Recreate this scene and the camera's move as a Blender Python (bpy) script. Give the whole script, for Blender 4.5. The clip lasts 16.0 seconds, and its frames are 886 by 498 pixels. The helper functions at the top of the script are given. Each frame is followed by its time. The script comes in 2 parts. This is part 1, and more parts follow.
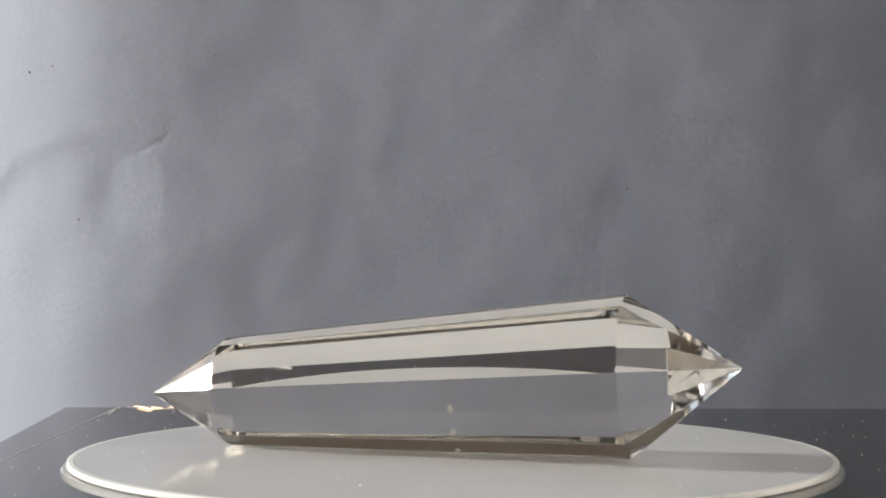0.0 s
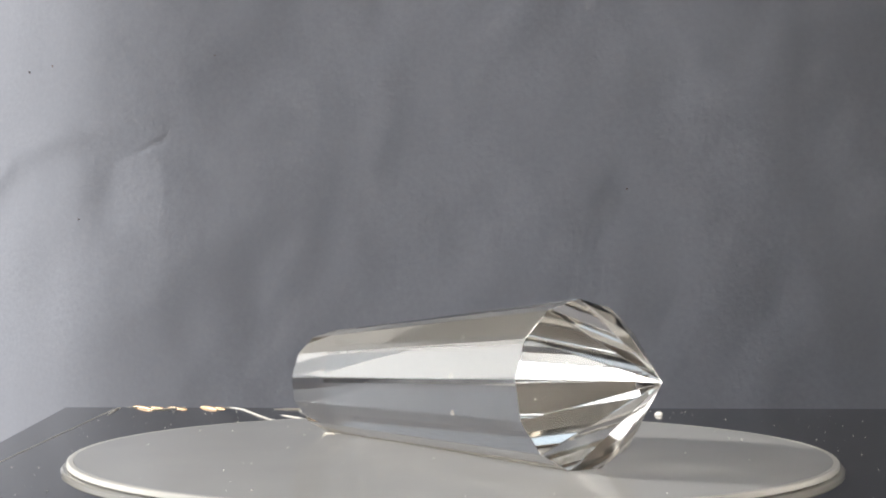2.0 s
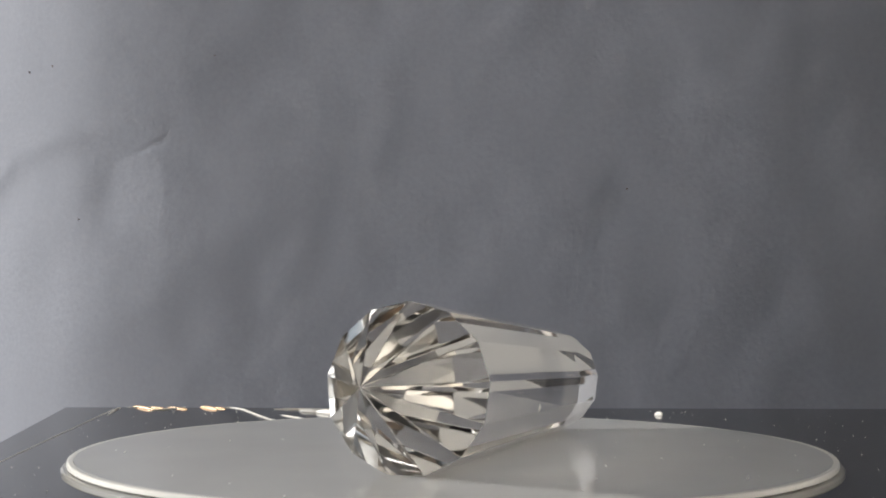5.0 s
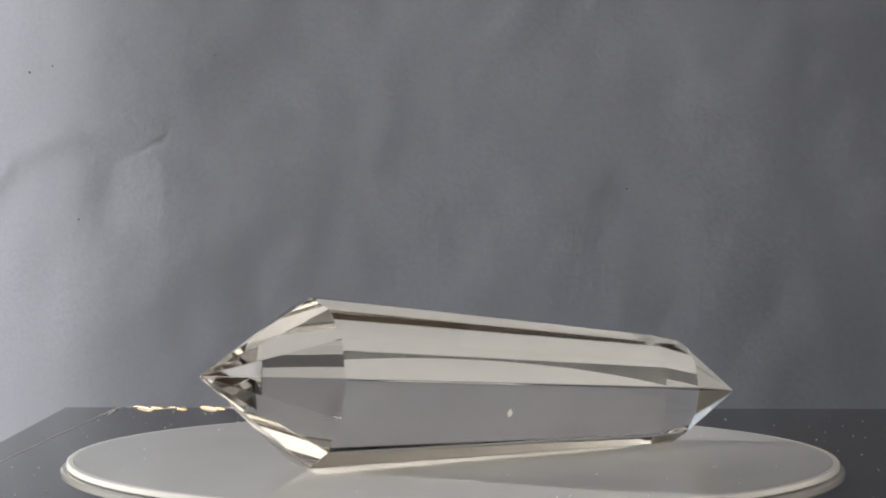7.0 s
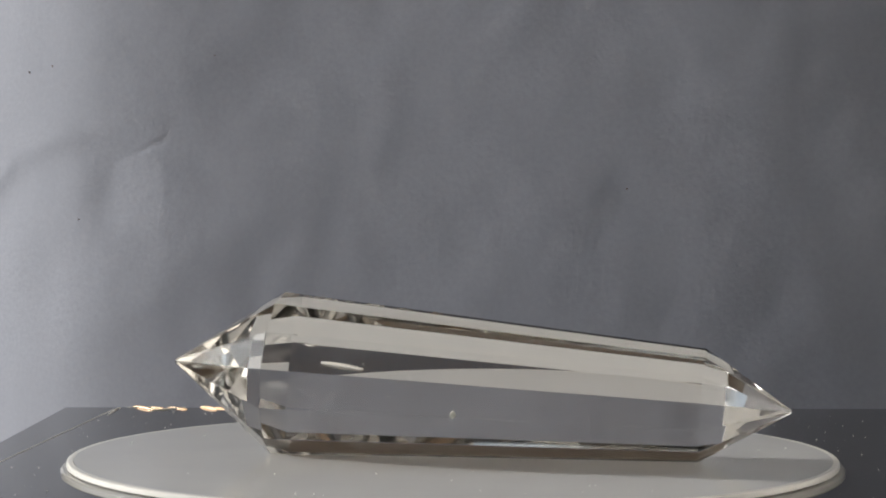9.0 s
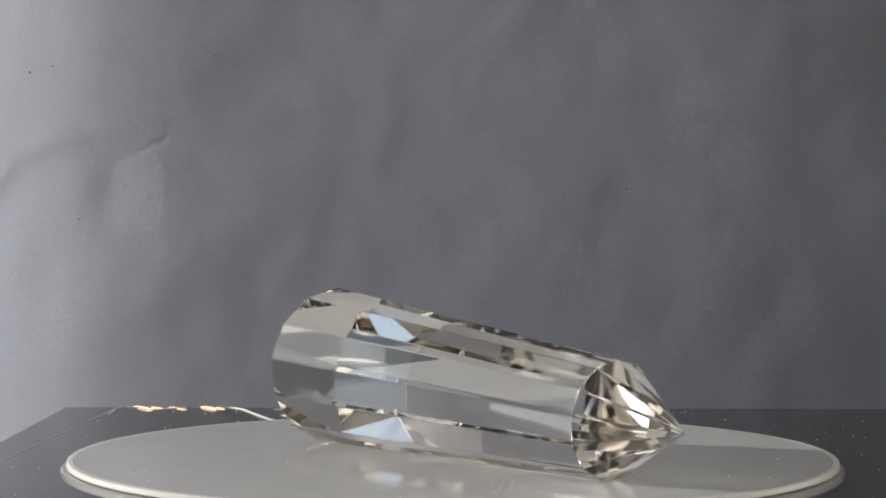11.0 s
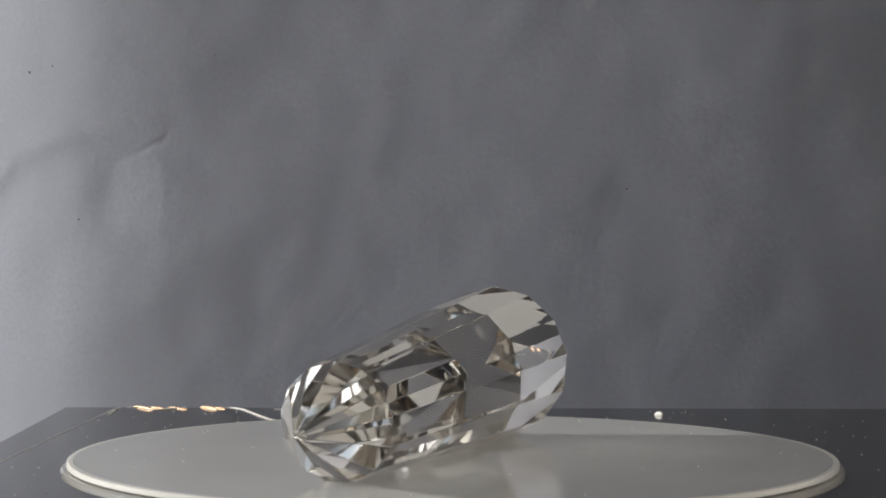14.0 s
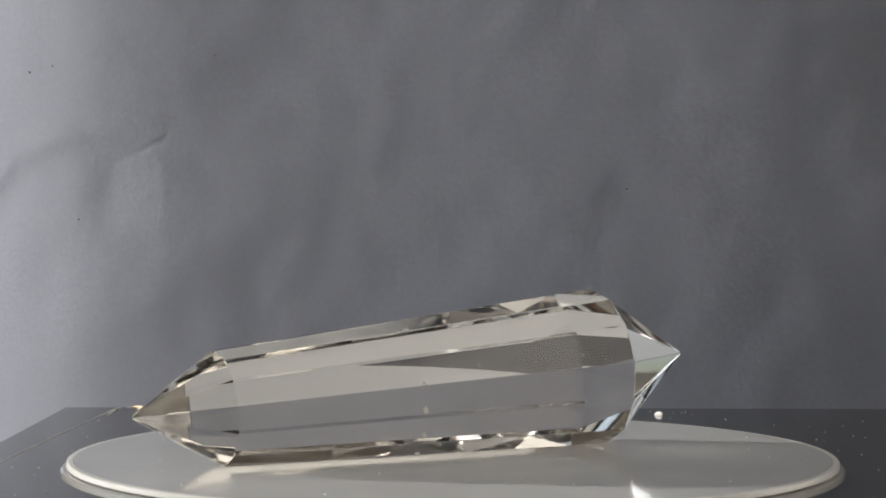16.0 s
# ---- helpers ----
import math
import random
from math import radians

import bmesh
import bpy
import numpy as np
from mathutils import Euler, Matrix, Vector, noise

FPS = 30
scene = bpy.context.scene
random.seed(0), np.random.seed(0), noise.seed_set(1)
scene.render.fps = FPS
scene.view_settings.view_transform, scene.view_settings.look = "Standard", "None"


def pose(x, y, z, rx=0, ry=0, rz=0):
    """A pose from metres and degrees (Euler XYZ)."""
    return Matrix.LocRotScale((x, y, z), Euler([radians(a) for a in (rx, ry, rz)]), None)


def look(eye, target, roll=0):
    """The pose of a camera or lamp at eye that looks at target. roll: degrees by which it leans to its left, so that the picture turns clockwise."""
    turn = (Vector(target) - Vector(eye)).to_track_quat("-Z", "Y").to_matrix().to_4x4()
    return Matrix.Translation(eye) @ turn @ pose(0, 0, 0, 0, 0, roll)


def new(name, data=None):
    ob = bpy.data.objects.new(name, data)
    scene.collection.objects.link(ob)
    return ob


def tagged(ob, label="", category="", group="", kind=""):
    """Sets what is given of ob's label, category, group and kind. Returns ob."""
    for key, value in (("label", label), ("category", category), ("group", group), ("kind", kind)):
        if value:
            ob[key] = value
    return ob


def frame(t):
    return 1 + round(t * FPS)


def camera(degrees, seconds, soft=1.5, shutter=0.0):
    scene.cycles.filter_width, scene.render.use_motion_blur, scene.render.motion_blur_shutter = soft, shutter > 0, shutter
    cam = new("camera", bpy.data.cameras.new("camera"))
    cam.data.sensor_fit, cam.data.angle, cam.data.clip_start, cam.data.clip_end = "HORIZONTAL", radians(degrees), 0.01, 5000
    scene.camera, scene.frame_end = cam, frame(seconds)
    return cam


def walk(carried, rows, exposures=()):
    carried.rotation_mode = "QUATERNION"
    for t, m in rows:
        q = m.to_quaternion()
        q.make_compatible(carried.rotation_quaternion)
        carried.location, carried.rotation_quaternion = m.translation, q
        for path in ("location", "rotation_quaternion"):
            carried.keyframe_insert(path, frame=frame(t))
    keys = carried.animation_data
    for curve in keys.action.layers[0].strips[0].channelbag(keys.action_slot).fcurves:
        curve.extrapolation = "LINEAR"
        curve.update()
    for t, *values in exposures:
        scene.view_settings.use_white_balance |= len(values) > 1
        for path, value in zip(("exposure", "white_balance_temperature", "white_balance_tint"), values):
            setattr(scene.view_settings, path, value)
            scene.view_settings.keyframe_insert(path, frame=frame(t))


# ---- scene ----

# Camera: fixed, almost level, about 45 cm from the turntable. The platter's top is z = 0.
EYE = (0.0, -0.4475, 0.0536)
cam = camera(23.64, 16.0, soft=2.0)
view = look(EYE, (EYE[0] - 0.0048, EYE[1] + 1.0, EYE[2] - 0.0230), 0.09)
EXPOSURES = ((0.0, 0.2), (0.5, 0.09), (1.0, 0.09), (1.5, 0.07), (2.0, 0.03), (2.5, -0.01), (3.0, -0.31), (3.5, -0.3), (4.0, -0.23), (6.5, -0.16), (7.0, -0.13), (7.5, -0.13), (8.5, -0.16),
             (9.0, -0.21), (11.5, -0.35), (12.0, -0.63), (12.5, -0.59), (13.0, -0.51), (13.5, -0.4), (14.0, -0.38), (14.5, -0.34), (15.0, -0.33), (16.0, -0.33))
walk(cam, [(0.0, view), (16.0, view)], EXPOSURES)

# ---- light: low sun from behind on the left, sky through a window ----
SUN_AZ, SUN_EL = 163.0, 13.0
world = bpy.data.worlds.new("sky")
scene.world = world
world.use_nodes = True
wn = world.node_tree.nodes
sky = wn.new("ShaderNodeTexSky")
sky.sky_type, sky.sun_disc = "NISHITA", False
sky.air_density, sky.dust_density, sky.ozone_density = 0.7, 0.1, 3.0
sky.sun_elevation, sky.sun_rotation = radians(SUN_EL), radians(90 - SUN_AZ)
wn["Background"].inputs["Strength"].default_value = 0.05
world.node_tree.links.new(sky.outputs[0], wn["Background"].inputs[0])

to_sun = Vector((math.cos(radians(SUN_AZ)) * math.cos(radians(SUN_EL)), math.sin(radians(SUN_AZ)) * math.cos(radians(SUN_EL)), math.sin(radians(SUN_EL))))
sun = new("sun", bpy.data.lights.new("sun", "SUN"))
sun.data.energy, sun.data.angle, sun.data.color = 5.8, radians(1.3), (1.0, 0.95, 0.865)
sun.matrix_basis = look(to_sun * 3, (0, 0, 0))

sky_lamp = new("window_daylight", bpy.data.lights.new("window_daylight", "AREA"))
sky_lamp.data.shape, sky_lamp.data.size, sky_lamp.data.size_y = "RECTANGLE", 2.35, 1.5
sky_lamp.data.energy, sky_lamp.data.color = 8.2, (0.80, 0.91, 1.0)
sky_lamp.matrix_basis = look((-1.78, 0.35, 0.84), (0, 0.35, 0.84))
# the hazy bright sky round the sun, in the same window
glow_lamp = new("window_glow", bpy.data.lights.new("window_glow", "AREA"))
glow_lamp.data.shape, glow_lamp.data.size, glow_lamp.data.size_y = "ELLIPSE", 1.15, 0.95
glow_lamp.data.energy, glow_lamp.data.color = 8.4, (1.0, 0.975, 0.935)
glow_lamp.matrix_basis = look((-1.77, 0.72, 0.54), (0, 0.72, 0.54))
scene.cycles.max_bounces, scene.cycles.transmission_bounces, scene.cycles.glossy_bounces = 32, 32, 8


# ---- materials ----
def material(name, color, rough=0.5, **more):
    m = bpy.data.materials.new(name)
    m.use_nodes = True
    b = m.node_tree.nodes["Principled BSDF"]
    b.inputs["Base Color"].default_value = (*color, 1)
    b.inputs["Roughness"].default_value = rough
    for k, v in more.items():
        b.inputs[k.replace("_", " ")].default_value = v
    return m


def vary(m, color_a, color_b, scale, bump=0.0, bump_scale=200.0, rough=None, distance=0.001, detail=6.0):
    """Blotches between two colours at one scale, relief at a finer one."""
    t, b = m.node_tree, m.node_tree.nodes["Principled BSDF"]
    pos = t.nodes.new("ShaderNodeTexCoord")
    n1 = t.nodes.new("ShaderNodeTexNoise")
    n1.inputs["Scale"].default_value, n1.inputs["Detail"].default_value = scale, detail
    ramp = t.nodes.new("ShaderNodeMix")
    ramp.data_type = "RGBA"
    ramp.inputs["A"].default_value, ramp.inputs["B"].default_value = (*color_a, 1), (*color_b, 1)
    t.links.new(pos.outputs["Object"], n1.inputs["Vector"])
    t.links.new(n1.outputs["Fac"], ramp.inputs["Factor"])
    t.links.new(ramp.outputs["Result"], b.inputs["Base Color"])
    if rough:
        r = t.nodes.new("ShaderNodeMapRange")
        r.inputs["To Min"].default_value, r.inputs["To Max"].default_value = rough
        t.links.new(n1.outputs["Fac"], r.inputs["Value"])
        t.links.new(r.outputs["Result"], b.inputs["Roughness"])
    if bump:
        n2 = t.nodes.new("ShaderNodeTexNoise")
        n2.inputs["Scale"].default_value, n2.inputs["Detail"].default_value = bump_scale, 5.0
        bp = t.nodes.new("ShaderNodeBump")
        bp.inputs["Strength"].default_value, bp.inputs["Distance"].default_value = bump, distance
        t.links.new(pos.outputs["Object"], n2.inputs["Vector"])
        t.links.new(n2.outputs["Fac"], bp.inputs["Height"])
        t.links.new(bp.outputs["Normal"], b.inputs["Normal"])
    return m


PAPER = vary(material("backdrop_paper", (0.3, 0.31, 0.34), 0.9), (0.274, 0.291, 0.347), (0.340, 0.362, 0.431), 9)


def paper_grain(m):
    """Fine fibrous grain whose strength comes and goes in patches, over soft cockling."""
    t, b = m.node_tree, m.node_tree.nodes["Principled BSDF"]
    pos = t.nodes.new("ShaderNodeTexCoord")

    def grain(scale, detail, rough):
        n = t.nodes.new("ShaderNodeTexNoise")
        n.inputs["Scale"].default_value, n.inputs["Detail"].default_value, n.inputs["Roughness"].default_value = scale, detail, rough
        t.links.new(pos.outputs["Object"], n.inputs["Vector"])
        return n.outputs["Fac"]

    patch = t.nodes.new("ShaderNodeMapRange")
    patch.inputs["From Min"].default_value, patch.inputs["From Max"].default_value = 0.38, 0.66
    patch.inputs["To Min"].default_value, patch.inputs["To Max"].default_value = 0.20, 0.44
    t.links.new(grain(16, 3, 0.5), patch.inputs["Value"])
    fine = t.nodes.new("ShaderNodeMath")
    fine.operation = "MULTIPLY"
    t.links.new(grain(560, 3, 0.6), fine.inputs[0])
    t.links.new(patch.outputs["Result"], fine.inputs[1])
    soft = t.nodes.new("ShaderNodeMath")
    soft.operation = "MULTIPLY_ADD"
    t.links.new(grain(75, 4, 0.5), soft.inputs[0])
    soft.inputs[1].default_value = 0.8
    t.links.new(fine.outputs[0], soft.inputs[2])
    bump = t.nodes.new("ShaderNodeBump")
    bump.inputs["Strength"].default_value, bump.inputs["Distance"].default_value = 0.32, 0.001
    t.links.new(soft.outputs[0], bump.inputs["Height"])
    t.links.new(bump.outputs["Normal"], b.inputs["Normal"])
    # fine lighter and darker mottling in the colour, where the grain is strong
    mottle = t.nodes.new("ShaderNodeMapRange")
    mottle.inputs["From Min"].default_value, mottle.inputs["From Max"].default_value = 0.3, 0.7
    mottle.inputs["To Min"].default_value, mottle.inputs["To Max"].default_value = 0.86, 1.14
    t.links.new(grain(520, 4, 0.6), mottle.inputs["Value"])
    plain = b.inputs["Base Color"].links[0].from_socket
    tone = t.nodes.new("ShaderNodeMix")
    tone.data_type, tone.blend_type = "RGBA", "MULTIPLY"
    t.links.new(patch.outputs["Result"], tone.inputs["Factor"])
    t.links.new(plain, tone.inputs["A"])
    t.links.new(mottle.outputs["Result"], tone.inputs["B"])
    t.links.new(tone.outputs["Result"], b.inputs["Base Color"])


paper_grain(PAPER)
BLACK = vary(material("black_acrylic", (0.012, 0.012, 0.013), 0.08), (0.014, 0.014, 0.015), (0.03, 0.03, 0.032), 30, rough=(0.06, 0.16))
FROST = vary(material("frosted_acrylic", (0.55, 0.55, 0.54), 0.22), (0.68, 0.692, 0.70), (0.76, 0.77, 0.775), 35, 0.02, 900, rough=(0.04, 0.12), distance=0.0002)
FROST.node_tree.nodes["Principled BSDF"].inputs["Subsurface Weight"].default_value = 0.4
FROST.node_tree.nodes["Principled BSDF"].inputs["Subsurface Scale"].default_value = 0.012
FROST.node_tree.nodes["Principled BSDF"].inputs["Subsurface Radius"].default_value = (1.0, 1.0, 1.0)
# white stands in for the sunlight that the clear acrylic carries to its edge
RIM = material("whitened_clear_acrylic", (0.95, 0.94, 0.9), 0.2, Subsurface_Weight=0.35, Subsurface_Scale=0.003, Subsurface_Radius=(1.0, 0.95, 0.85), IOR=1.49)
QUARTZ = material("clear_quartz", (1.0, 0.99, 0.975), 0.0)
glass = QUARTZ.node_tree.nodes.new("ShaderNodeBsdfGlass")
glass.inputs["Color"].default_value, glass.inputs["Roughness"].default_value, glass.inputs["IOR"].default_value = (0.990, 0.980, 0.965, 1), 0.03, 1.544
QUARTZ.node_tree.links.new(glass.outputs[0], QUARTZ.node_tree.nodes["Material Output"].inputs["Surface"])
EDGE = material("grey_acrylic_edge", (0.34, 0.335, 0.325), 0.1, Subsurface_Weight=0.6, Subsurface_Scale=0.003, Subsurface_Radius=(1.0, 1.0, 1.0), IOR=1.49)
# the warm sun glints of the back edge, put into an orange colour
ORANGE_GLINT = vary(material("orange_glint", (0.85, 0.68, 0.5), 0.5, Metallic=0.6), (0.62, 0.33, 0.14), (0.7, 0.58, 0.45), 160, 0.6, 1500, distance=0.0003)
SEAM = material("pale_seam", (0.5, 0.49, 0.47), 0.4)
FLECK = material("brown_fleck", (0.22, 0.15, 0.13), 0.8)
SPECK = material("white_dust", (0.85, 0.85, 0.83), 0.6)
# highlights of the glossy plinth, put into a pale colour
PALE_GLINT = material("pale_glint", (0.86, 0.83, 0.78), 0.35, Subsurface_Weight=0.4, Subsurface_Scale=0.001, Subsurface_Radius=(1.0, 0.95, 0.9))
speck_through = SPECK.node_tree.nodes.new("ShaderNodeBsdfTranslucent")
speck_through.inputs["Color"].default_value = (0.85, 0.85, 0.83, 1)
speck_mix = SPECK.node_tree.nodes.new("ShaderNodeMixShader")
SPECK.node_tree.links.new(SPECK.node_tree.nodes["Principled BSDF"].outputs[0], speck_mix.inputs[1])
SPECK.node_tree.links.new(speck_through.outputs[0], speck_mix.inputs[2])
SPECK.node_tree.links.new(speck_mix.outputs[0], SPECK.node_tree.nodes["Material Output"].inputs["Surface"])
LIGHT_WALL = vary(material("light_plaster", (0.68, 0.66, 0.62), 0.85), (0.74, 0.725, 0.695), (0.80, 0.785, 0.755), 3, 0.2, 60)
TAN = vary(material("ceiling_paint", (0.58, 0.55, 0.5), 0.8), (0.64, 0.62, 0.58), (0.71, 0.69, 0.645), 3, 0.1, 60)
DARK_CEILING = vary(material("dark_brown_ceiling", (0.2, 0.13, 0.08), 0.6), (0.09, 0.055, 0.035), (0.18, 0.115, 0.07), 3, 0.1, 60)
BROWN_WALL = vary(material("brown_wall", (0.5, 0.44, 0.37), 0.8), (0.40, 0.28, 0.19), (0.52, 0.38, 0.27), 3, 0.2, 60)
WOOD = vary(material("wood_floor", (0.28, 0.22, 0.17), 0.5), (0.22, 0.15, 0.10), (0.32, 0.23, 0.16), 6, 0.2, 40)


# ---- small mesh helpers ----
def part(name, bm, mat, parent=None, label="", smooth=False, keep=False):
    me = bpy.data.meshes.new(name)
    if not keep:
        bmesh.ops.recalc_face_normals(bm, faces=bm.faces)
    bm.to_mesh(me)
    bm.free()
    me.materials.append(mat)
    if smooth:
        me.polygons.foreach_set("use_smooth", [True] * len(me.polygons))
    ob = new(name, me)
    if parent:
        ob.parent = parent
    if label:
        ob["label"] = label
    return ob


def box(x0, x1, y0, y1, z0, z1, bevel=0.0, segments=2):
    bm = bmesh.new()
    bmesh.ops.create_cube(bm, size=1, matrix=Matrix.Translation(((x0 + x1) / 2, (y0 + y1) / 2, (z0 + z1) / 2)) @ Matrix.Diagonal((x1 - x0, y1 - y0, z1 - z0, 1)))
    if bevel:
        bmesh.ops.bevel(bm, geom=bm.edges[:], offset=bevel, segments=segments, affect="EDGES", profile=0.5)
    return bm


def lathe(profile, n=160):
    """A ring or solid from (radius, z) pairs turned round the z axis."""
    bm = bmesh.new()
    rings = []
    for r, z in profile:
        if r == 0:
            rings.append([bm.verts.new((0, 0, z))])
        else:
            rings.append([bm.verts.new((r * math.cos(2 * math.pi * i / n), r * math.sin(2 * math.pi * i / n), z)) for i in range(n)])
    for a, b in zip(rings, rings[1:]):
        for i in range(n):
            j = (i + 1) % n
            c = [a[i % len(a)], a[j % len(a)], b[j % len(b)], b[i % len(b)]]
            bm.faces.new(list(dict.fromkeys(c)))
    return bm


# ---- the unseen room that closes the place ----
def build_room():
    x0, x1, y0, y1, z0, z1 = -1.8, 1.05, -2.4, 3.0, -0.85, 1.75
    t = 0.12
    tagged(part("floor", box(x0 - t, x1 + t, y0 - t, y1 + t, z0 - t, z0), WOOD), "brown wooden floor of the room", "floor", kind="structure")
    tagged(part("ceiling", box(x0 - t, x1 + t, y0 - t, 0.7, z1, z1 + t), TAN), "plain tan painted ceiling", "ceiling", kind="structure")
    # added out of view, so that strips of the crystal show dark brown
    tagged(part("dark_ceiling", box(x0 - t, x1 + t, 0.7, y1 + t, z1 - 0.05, z1 + t), DARK_CEILING), "unseen dark brown ceiling, added to darken the crystal's strips", "ceiling", kind="structure")
    # out of view, set close and pale to bounce light onto the platter's right
    tagged(part("wall_east", box(x1, x1 + t, y0, y1, z0, z1), LIGHT_WALL), "unseen plain warm plaster wall", "wall", kind="structure")
    tagged(part("wall_south", box(x0 - t, x1 + t, y0 - t, y0, z0, z1), BROWN_WALL), "plain light brown wall", "wall", kind="structure")
    tagged(part("wall_north", box(x0 - t, x1 + t, y1, y1 + t, z0, z1), LIGHT_WALL), "unseen plain warm plaster wall", "wall", kind="structure")
    west = bmesh.new()
    for a in ((y0, -0.9, z0, z1), (1.6, y1, z0, z1), (-0.9, 1.6, z0, 0.06), (-0.9, 1.6, 1.62, z1)):
        b = box(x0 - t, x0, *a)
        me = bpy.data.meshes.new("tmp")
        b.to_mesh(me)
        west.from_mesh(me)
        b.free()
        bpy.data.meshes.remove(me)
    tagged(part("wall_west", west, LIGHT_WALL), "plaster wall with a wide window opening", "wall", kind="structure")


# ---- the grey paper backdrop, curved, turned towards the sun ----
def backdrop_point(s):
    """Plan of the sheet: s runs from 0 at its far left end to 1 at its right end."""
    x = -0.30 + 0.66 * s
    return x, float(np.interp(x, PLAN_X, PLAN_Y))


# the sheet's turn (degrees) along x: steep at its left end, where it faces the sun, flatter to the right
TURN_X = (-0.30, -0.175, -0.152, -0.13, -0.108, -0.086, 0.0, 0.08, 0.13, 0.17, 0.36)
TURN_A = (-56, -46, -41, -32.2, -26.9, -25.2, -24.0, -21.2, -17.5, -15.8, -14)
PLAN_X = np.linspace(-0.30, 0.36, 400)
PLAN_Y = np.cumsum(np.tan(np.radians(np.interp(PLAN_X, TURN_X, TURN_A)))) * (0.66 / 399)
PLAN_Y += 0.235 - np.interp(0.145, PLAN_X, PLAN_Y)


FOLD_X, FOLD_Z = (-0.200, -0.183, -0.172, -0.155, -0.137, -0.126, -0.112), (0.040, 0.057, 0.069, 0.0755, 0.0792, 0.0795, 0.077)


def sheet_relief(x, z):
    """Wrinkles of the sheet in depth: broad waves, an arched fold, a valley under it, creases and a few dents."""
    calm = float(np.interp(x, (-0.10, 0.04), (1.0, 0.45)))
    w = calm * (0.0014 * noise.noise((x * 6, z * 6, 3.1)) + 0.0007 * noise.noise((x * 20, z * 17, 8.0))) + 0.00022 * noise.noise((x * 62, z * 50, 2.0))
    if -0.22 < x < -0.10:
        below = 0.0016 * math.log1p(math.exp(min(60.0, (float(np.interp(x, FOLD_X, FOLD_Z)) - z) / 0.0016)))
        ends = float(np.interp(x, (-0.22, -0.19, -0.128, -0.108), (0.0, 1.0, 1.0, 0.0)))
        w += ends * 0.0016 * (below / 0.013) * math.exp(1 - below / 0.013)
    if 0.02 < z < 0.09:
        across = x + 0.1300 - 0.13 * (z - 0.055)
        w += 0.0010 * math.exp(-(across / (0.0085 if across < 0 else 0.014)) ** 2 - ((z - 0.0545) / 0.0125) ** 2)
    for cx, cz, rx, rz, lean, depth in DENTS:
        c, d = math.cos(radians(lean)), math.sin(radians(lean))
        u, v = (x - cx) * c + (z - cz) * d, (z - cz) * c - (x - cx) * d
        w += depth * math.exp(-(u / rx) ** 2 - (v / rz) ** 2)
    return w


DENTS = ((-0.114, 0.0730, 0.008, 0.0009, 22, 0.00034), (-0.1066, 0.0775, 0.005, 0.0011, 60, 0.00018), (-0.128, 0.0735, 0.004, 0.004, 0, -0.0003),
         (-0.160, 0.1035, 0.003, 0.0008, -15, 0.0003), (-0.158, 0.02, 0.022, 0.014, 55, 0.0011), (-0.10, 0.03, 0.05, 0.014, 40, -0.0006), (-0.07, 0.10, 0.05, 0.016, 35, 0.0005),
         (0.04, 0.058, 0.022, 0.016, 60, -0.0003))


def build_backdrop():
    bm = bmesh.new()
    nu = 480
    heights = [-0.85, -0.6, -0.35] + [-0.16 + 0.44 * j / 380 for j in range(381)]
    nv = len(heights) - 1
    plan = [backdrop_point(i / nu) for i in range(nu + 1)]
    grid = []
    for i in range(nu + 1):
        x, y = plan[i]
        col = []
        for z in heights:
            col.append(bm.verts.new((x, y + sheet_relief(x, z), z)))
        grid.append(col)
    for i in range(nu):
        for j in range(nv):
            bm.faces.new((grid[i][j], grid[i + 1][j], grid[i + 1][j + 1], grid[i][j + 1]))
    ob = part("backdrop", bm, PAPER, smooth=True)
    mod = ob.modifiers.new("thickness", "SOLIDIFY")
    mod.thickness, mod.offset = 0.0006, 0.0
    # brown flecks caught in the paper
    for x, z, wide, tall in ((-0.1654, 0.1033, 0.0011, 0.0004), (-0.1548, 0.1052, 0.0006, 0.0004), (-0.1432, 0.0461, 0.0008, 0.00035), (-0.0875, 0.1065, 0.0004, 0.0003), (0.0585, 0.0575, 0.0005, 0.0003)):
        fleck = bmesh.new()
        y = float(np.interp(x, PLAN_X, PLAN_Y)) + sheet_relief(x, z)
        bmesh.ops.create_icosphere(fleck, subdivisions=1, radius=1, matrix=Matrix.Translation((x, y - 0.0003, z)) @ Matrix.Rotation(radians(random.uniform(-30, 30)), 4, "Y") @ Matrix.Diagonal((wide, 0.0002, tall, 1)))
        part("fleck", fleck, FLECK, ob, "small brown fleck in the paper")
    return tagged(ob, "wrinkled mid-grey paper backdrop behind the plinth", "backdrop", kind="structure")


# ---- the plinth, turntable and crystal ----
PLINTH_TOP = -0.010


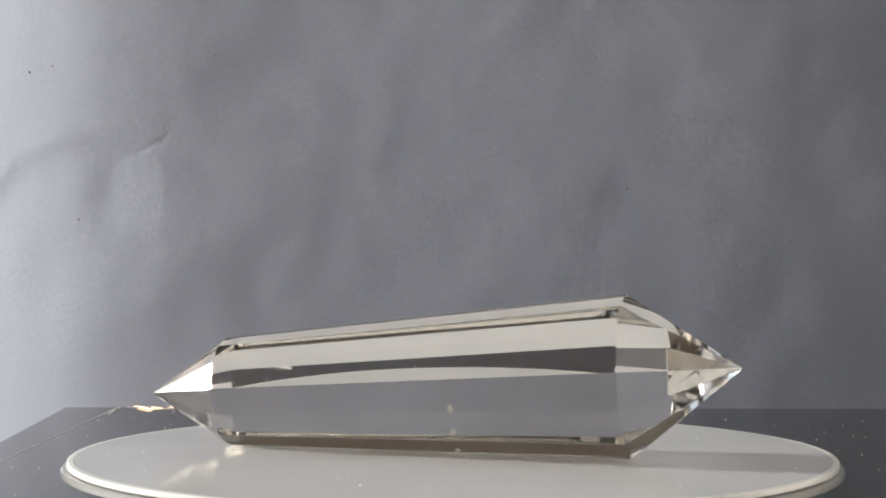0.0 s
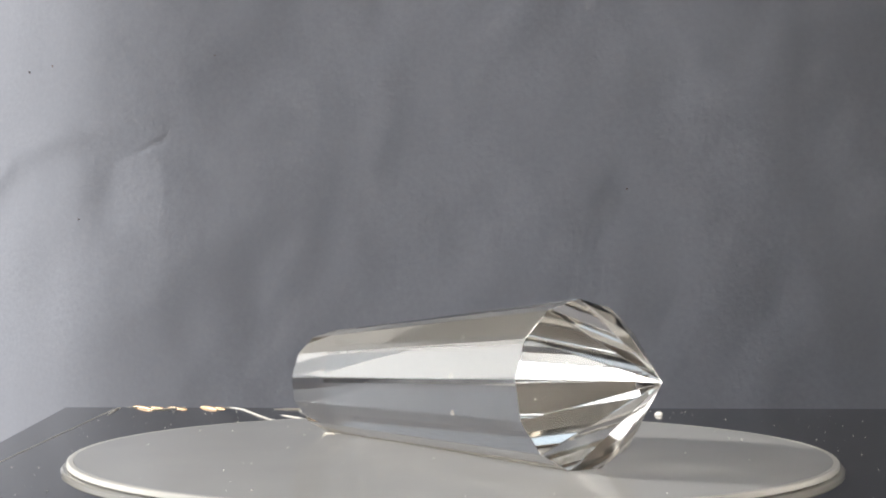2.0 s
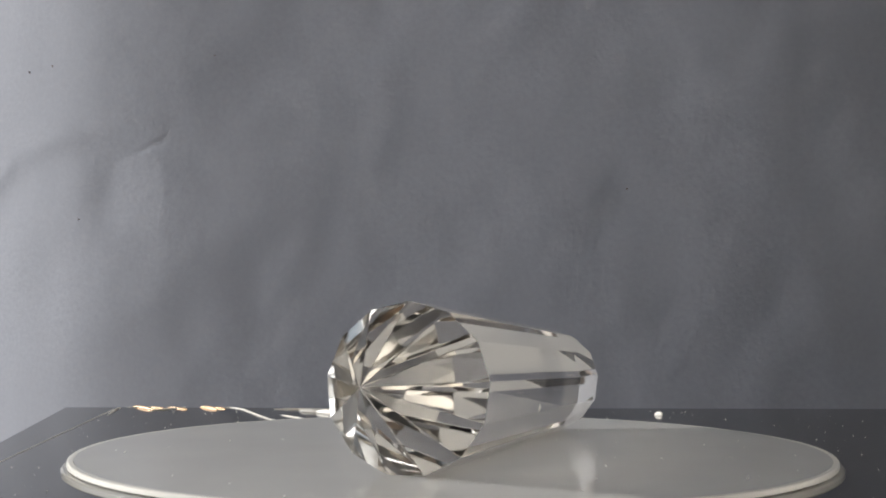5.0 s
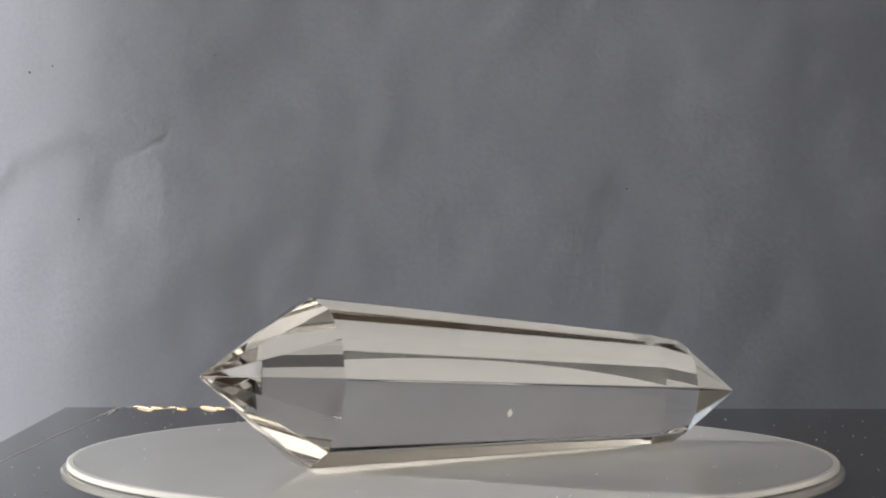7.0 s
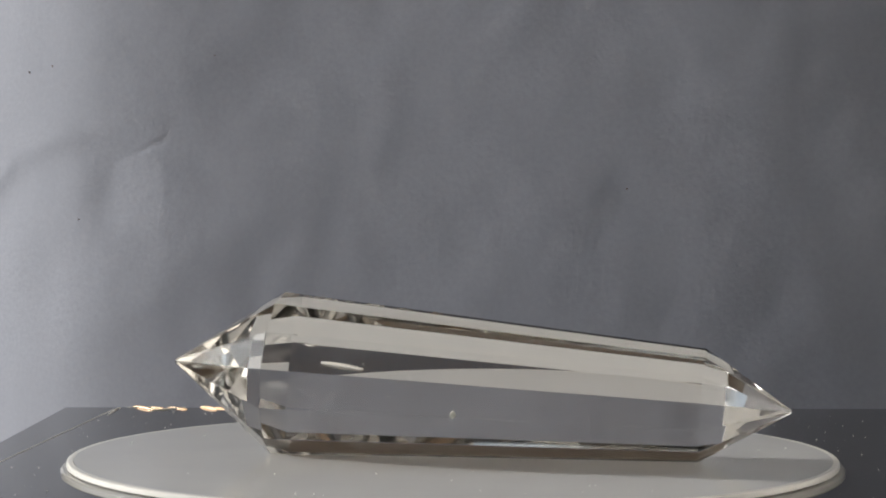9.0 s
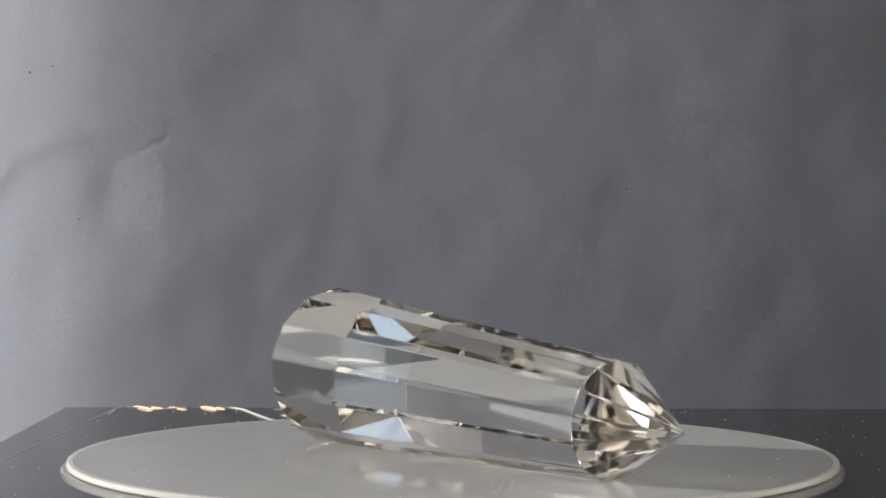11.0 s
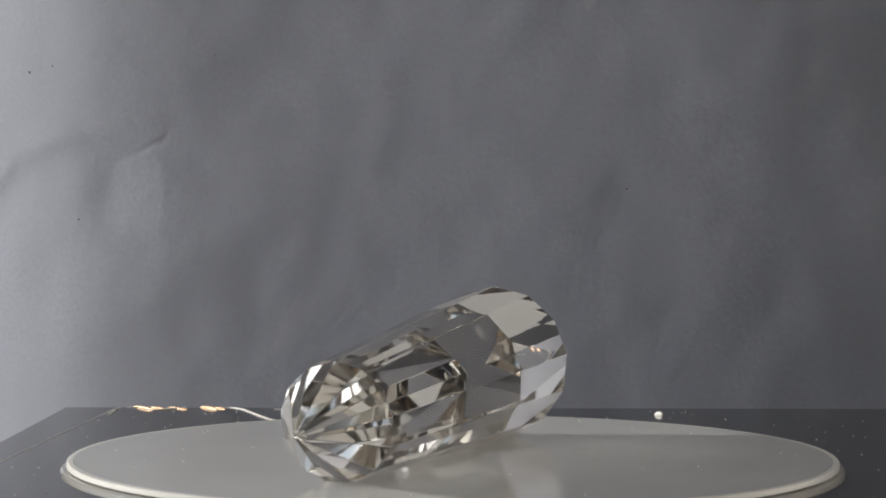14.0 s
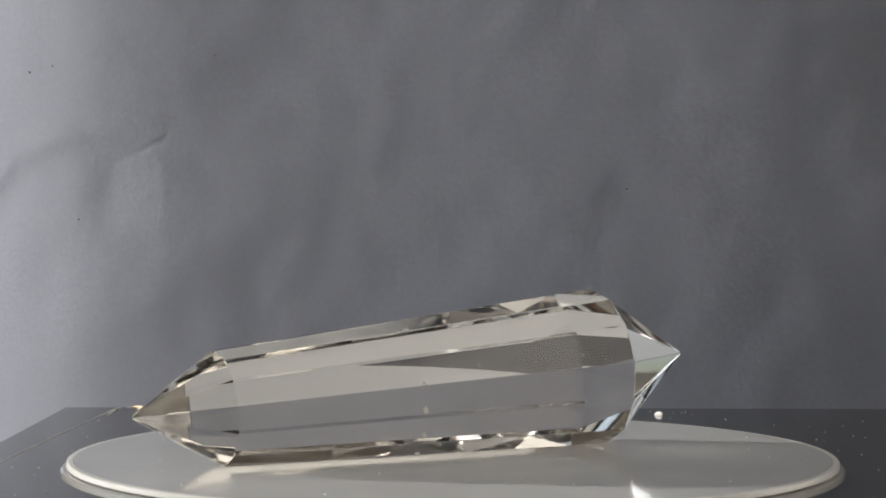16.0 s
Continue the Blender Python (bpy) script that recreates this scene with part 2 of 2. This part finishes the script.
def glint_ridge(points, radius):
    """A thin half-round ridge along points (x, y) of the plinth's top, added as a glint line, running out to nothing at
    its ends.
    """
    bm = bmesh.new()
    path = [Vector((float(np.interp(q, range(len(points)), [p[0] for p in points])), float(np.interp(q, range(len(points)), [p[1] for p in points])), PLINTH_TOP)) for q in np.linspace(0, len(points) - 1, 8 * len(points))]
    rings = []
    for k, p in enumerate(path):
        way = (path[min(k + 1, len(path) - 1)] - path[max(k - 1, 0)]).normalized()
        out = Vector((-way.y, way.x, 0))
        r = radius * (0.15 + 0.85 * max(0.0, math.sin(math.pi * k / (len(path) - 1))) ** 0.6)
        rings.append([bm.verts.new(p + out * r * math.cos(a) + Vector((0, 0, r * math.sin(a) - 0.00004))) for a in np.linspace(0, math.pi, 6)])
    for a, b in zip(rings, rings[1:]):
        for k in range(5):
            bm.faces.new((a[k], a[k + 1], b[k + 1], b[k]))
    bm.faces.new(rings[0])
    bm.faces.new(rings[-1])
    return bm


def raised_fin(x, y, length, height, degrees):
    """A thin rounded fin added on the plinth's top to stand in for a glint, leaning back a little."""
    bm = bmesh.new()
    way = Vector((math.cos(radians(degrees)), math.sin(radians(degrees)), 0))
    back = Vector((-way.y, way.x, 0)) * 0.0003
    n = 14
    front, rear = [], []
    for k in range(n + 1):
        p = Vector((x, y, PLINTH_TOP - 0.00005)) + way * length * (k / n - 0.5)
        h = height * max(0.0, math.sin(math.pi * (k + 0.4) / (n + 0.8))) ** 0.35
        top = p + Vector((0, 0, h)) + back * h / 0.0006
        front.append((bm.verts.new(p), bm.verts.new(top)))
        rear.append((bm.verts.new(p + back), bm.verts.new(top + back)))
    for k in range(n):
        bm.faces.new((front[k][0], front[k + 1][0], front[k + 1][1], front[k][1]))
        bm.faces.new((rear[k][0], rear[k][1], rear[k + 1][1], rear[k + 1][0]))
        bm.faces.new((front[k][1], front[k + 1][1], rear[k + 1][1], rear[k][1]))
        bm.faces.new((front[k][0], rear[k][0], rear[k + 1][0], front[k + 1][0]))
    return bm


# raised pale lines that stand in for curved glints near the back edge
GLINT_RIDGES = (((-0.1018, 0.1745), (-0.1023, 0.1913), (-0.1016, 0.1985)), ((-0.1000, 0.1990), (-0.0930, 0.1992), (-0.0885, 0.1990)), ((-0.0913, 0.1880), (-0.0862, 0.1945), (-0.0815, 0.1990)),
          ((-0.0730, 0.1990), (-0.0677, 0.1990), (-0.0638, 0.1938), (-0.0579, 0.1770), (-0.0536, 0.1657), (-0.0502, 0.1611)), ((-0.0510, 0.1775), (-0.0466, 0.1707), (-0.0420, 0.1644)))
# orange fins added where the back edge glints: x, y, length, height, degrees
EDGE_GLINTS = ((-0.0945, 0.1955, 0.013, 0.0008, -55), (-0.0905, 0.1965, 0.008, 0.0005, -50), (-0.0840, 0.1955, 0.010, 0.0005, -48), (-0.0745, 0.1955, 0.010, 0.0008, -55), (-0.0715, 0.1960, 0.007, 0.0005, -50))
# a low pale line for the soft bright band of reflected light
GLINT_BANDS = (((-0.0545, 0.1945), (-0.0470, 0.1935), (-0.0400, 0.1920), (-0.0330, 0.1935), (-0.0265, 0.1960)),)
# pale fins added in place of the soft white glints on the acrylic
GLINT_FINS = ((-0.0375, 0.1790, 0.011, 0.0016, -50), (-0.0435, 0.1860, 0.007, 0.0009, -35), (-0.0310, 0.1860, 0.006, 0.0009, -45), (-0.0390, 0.1330, 0.016, 0.0008, -38), (0.0606, 0.1780, 0.0034, 0.0012, -58))


def build_plinth():
    base = new("plinth")
    part("body", box(-0.116, 0.212, -0.217, 0.197, -0.85, PLINTH_TOP - 0.006), BLACK, base)
    part("slab", box(-0.119, 0.215, -0.22, 0.2, PLINTH_TOP - 0.006, PLINTH_TOP - 0.0004, 0.0006), BLACK, base)
    part("top_sheet", box(-0.1187, 0.2147, -0.2197, 0.1997, PLINTH_TOP - 0.0004, PLINTH_TOP, 0.00015, 1), BLACK, base)
    line = part("seam", box(-0.0002, 0.0002, -0.15, 0.094, 0, 0.00012), SEAM, base, "thin pale seam in the acrylic")
    line.matrix_basis = pose(-0.1078, 0.1, PLINTH_TOP - 0.00005, 0, 0, -3.0)
    for chip in EDGE_GLINTS:
        part("edge_glint", raised_fin(*chip), ORANGE_GLINT, base, "small orange fin standing in for a sun glint on the back edge", smooth=True)
    for points in GLINT_RIDGES:
        part("glint_ridge", glint_ridge(points, 0.0004), PALE_GLINT, base, "thin pale ridge standing in for a glint line on the acrylic", smooth=True)
    for points in GLINT_BANDS:
        part("glint_ridge", glint_ridge(points, 0.0006), PALE_GLINT, base, "low pale ridge standing in for a soft bright band at the back edge", smooth=True)
    for glint_fin in GLINT_FINS:
        part("glint_fin", raised_fin(*glint_fin), PALE_GLINT, base, "small pale fin standing in for a soft white glint", smooth=True)
    part("dust", dust(620, 0, PLINTH_TOP, (-0.105, 0.16, -0.08, 0.19)), SPECK, base, "scattered white dust specks")["kind"] = "stuff"
    return tagged(base, "glossy black acrylic plinth dusted with specks", "plinth")


def dust(count, radius, z, spread=None):
    """Specks: small uneven lumps scattered over a disc, or over a rectangle (x0, x1, y0, y1)."""
    bm = bmesh.new()
    for _ in range(count):
        if spread:
            x, y = random.uniform(spread[0], spread[1]), random.uniform(spread[2], spread[3])
            if math.hypot(x, y) < 0.084:
                continue
        else:
            r, a = radius * math.sqrt(random.random()), random.uniform(0, 2 * math.pi)
            x, y = r * math.cos(a), r * math.sin(a)
        size = 0.00006 + 0.0002 * random.random() ** 3
        m = Matrix.Translation((x, y, z + size * 0.4)) @ Euler([random.uniform(0, 6) for _ in range(3)]).to_matrix().to_4x4()
        bmesh.ops.create_icosphere(bm, subdivisions=1, radius=size, matrix=m @ Matrix.Diagonal((1, random.uniform(0.5, 1.4), 0.7, 1)))
    return bm


def build_turntable():
    table = new("turntable")
    part("platter", lathe([(0, -0.003), (0.0792, -0.003), (0.0792, 0.00003), (0, 0.00003)]), FROST, table, "frosted grey acrylic platter")
    part("rim", lathe([(0.0793, -0.0012), (0.0805, -0.0012), (0.0807, -0.0010), (0.0806, -0.0002), (0.0803, 0.0), (0.0793, 0.0), (0.0793, -0.0012)]), RIM, table, "polished clear rim, its inner light put in as white")
    part("edge", lathe([(0.0793, -0.0031), (0.0814, -0.0031), (0.0818, -0.0027), (0.0818, -0.0018), (0.0814, -0.0014), (0.0793, -0.0014), (0.0793, -0.0031)]), EDGE, table, "translucent grey lower edge of the rim")
    part("dust", dust(70, 0.075, 0.00002), SPECK, table, "fine white dust on the platter")["kind"] = "stuff"
    part("hub", lathe([(0, -0.0031), (0.0715, -0.0031), (0.0720, -0.0036), (0.0720, PLINTH_TOP + 0.0002), (0, PLINTH_TOP + 0.0002)], 96), BLACK, table, "glossy black round drive base")
    return tagged(table, "round frosted acrylic turntable with clear rim", "turntable")


WIDE_TIP = Vector((0.0595, -0.01195, 0.0191))
NARROW_TIP = Vector((-0.0674, 0.0226, 0.0105))
SIDES = 13
CHIPS = ((-0.0215, 0.005, 0.004, 0.00013), (0.017, -0.0035, 0.004, 0.00013), (0.031, -0.0075, -0.001, 0.00012), (-0.008, 0.0017, 0.0035, 0.0001), (0.009, -0.0018, -0.0035, 0.0001))
CHIP = Vector((-0.0018, 0.0181, 0.0096))
BRUISE, BRUISE_FACE = Vector((0.0023, 0.0180, 0.0100)), Vector((0.21, 0.969, -0.133))


def build_crystal():
    """Double-terminated stone: a tapered thirteen-sided body lying on one facet, with a pyramid at each end."""
    axis = (NARROW_TIP - WIDE_TIP)
    length = axis.length
    axis.normalize()
    side = Vector((0, 0, 1)).cross(axis).normalized()
    up = axis.cross(side)
    stone = new("crystal")
    rings = []
    # hand-cut: the facets' corners are a little uneven, but for the two that border the facet it lies on
    corners = []
    for k in range(SIDES):
        loose = 0 if k in (0, SIDES - 1) else 1
        corners.append((2 * math.pi * (k + 0.5) / SIDES + loose * radians(random.uniform(-0.6, 0.6)), 1 + loose * random.uniform(-0.003, 0.003)))
    for s, inner in ((0.0236, 0.01675), (length - 0.0186, 0.01140)):
        c = WIDE_TIP + axis * s
        c += up * ((inner * up.z - c.z) / up.z + 0.0001)
        outer = inner / math.cos(math.pi / SIDES)
        rings.append([c + (side * math.sin(a) - up * math.cos(a)) * outer * f for a, f in corners])
    wide, narrow = rings
    nxt = [(k + 1) % SIDES for k in range(SIDES)]
    solid = bmesh.new()
    vw, vn = [solid.verts.new(v) for v in wide], [solid.verts.new(v) for v in narrow]
    tw, tn = solid.verts.new(WIDE_TIP), solid.verts.new(NARROW_TIP)
    for k, j in enumerate(nxt):
        solid.faces.new((vw[k], vw[j], vn[j], vn[k]))
        solid.faces.new((vw[j], vw[k], tw))
        solid.faces.new((vn[k], vn[j], tn))
    bmesh.ops.recalc_face_normals(solid, faces=solid.faces)
    # worn edges: a bevel a tenth of a millimetre wide
    bmesh.ops.bevel(solid, geom=solid.edges[:], offset=0.00009, segments=1, affect="EDGES", clamp_overlap=True)
    pieces = {"body": bmesh.new(), "wide_point": bmesh.new(), "narrow_point": bmesh.new()}
    spots = []
    for f in solid.faces:
        along = (f.calc_center_median() - WIDE_TIP).dot(axis)
        name = "wide_point" if along < 0.0234 else "narrow_point" if along > length - 0.0184 else "body"
        bm = pieces[name]
        bm.faces.new([bm.verts.new(v.co) for v in f.verts])
        if f.calc_area() > 2e-5 and f.normal.z > 0.2:
            spots.append(([v.co.copy() for v in f.verts], f.normal.copy()))
    for name, bm in pieces.items():
        part(name, bm, QUARTZ, stone, keep=True)
    solid.free()
    grains = bmesh.new()
    for _ in range(110):
        points, n = random.choice(spots)
        a, b = random.random(), random.random()
        p = points[0].lerp(points[1], a).lerp(points[-1].lerp(points[2], a), b)
        bmesh.ops.create_icosphere(grains, subdivisions=1, radius=random.uniform(0.00004, 0.00009), matrix=Matrix.Translation(p + n * 0.00003))
    part("dust", grains, SPECK, stone, "fine white dust on the upper facets")["kind"] = "stuff"
    for x, y, z, size in CHIPS:
        bm = bmesh.new()
        bmesh.ops.create_icosphere(bm, subdivisions=1, radius=size, matrix=Matrix.Translation(CHIP + Vector((x, y, z))) @ Matrix.Diagonal((0.75, 0.6, 1.2, 1)))
        part("chip", bm, SPECK, stone, "tiny white chip on a facet")
    # one larger bruise: a flat, slightly uneven diamond lying on a side facet
    out = BRUISE_FACE.normalized()
    tall = (Vector((0, 0, 1)) - out * out.z).normalized()
    wide_way = tall.cross(out)
    bm = bmesh.new()
    ring = [bm.verts.new(BRUISE + out * 0.00002 + wide_way * u + tall * v) for u, v in ((0.00078, 0.0001), (0.00012, 0.00098), (-0.0003, 0.0006), (-0.00072, -0.0001), (-0.0001, -0.00094), (0.00045, -0.0005))]
    crown = [bm.verts.new(BRUISE + (v.co - BRUISE) * 0.6 + out * 0.00016) for v in ring]
    bm.faces.new(ring)
    bm.faces.new(crown)
    for k in range(6):
        bm.faces.new((ring[k], ring[(k + 1) % 6], crown[(k + 1) % 6], crown[k]))
    part("bruise", bm, SPECK, stone, "bright white diamond-shaped chip on a facet")
    return tagged(stone, "clear faceted double-pointed quartz crystal lying on the turntable", "crystal")


build_room()
build_backdrop()
build_plinth()
turntable = build_turntable()
crystal = build_crystal()


def motions():
    rows = []
    for i in range(33):
        t = i * 0.5
        q = math.pi * t / 16
        turn = 0.34515 * t - 0.0665 * math.sin(q) - 0.0043 * math.sin(2 * q) + 0.0028 * math.sin(3 * q) + 0.0013 * math.sin(4 * q)
        rows.append((t, pose(0.0004, 0, 0, 0, 0, -math.degrees(turn))))
    walk(crystal, rows)
    walk(turntable, [(t, pose(0, 0, 0, 0, 0, math.degrees(m.to_euler().z))) for t, m in rows])


motions()
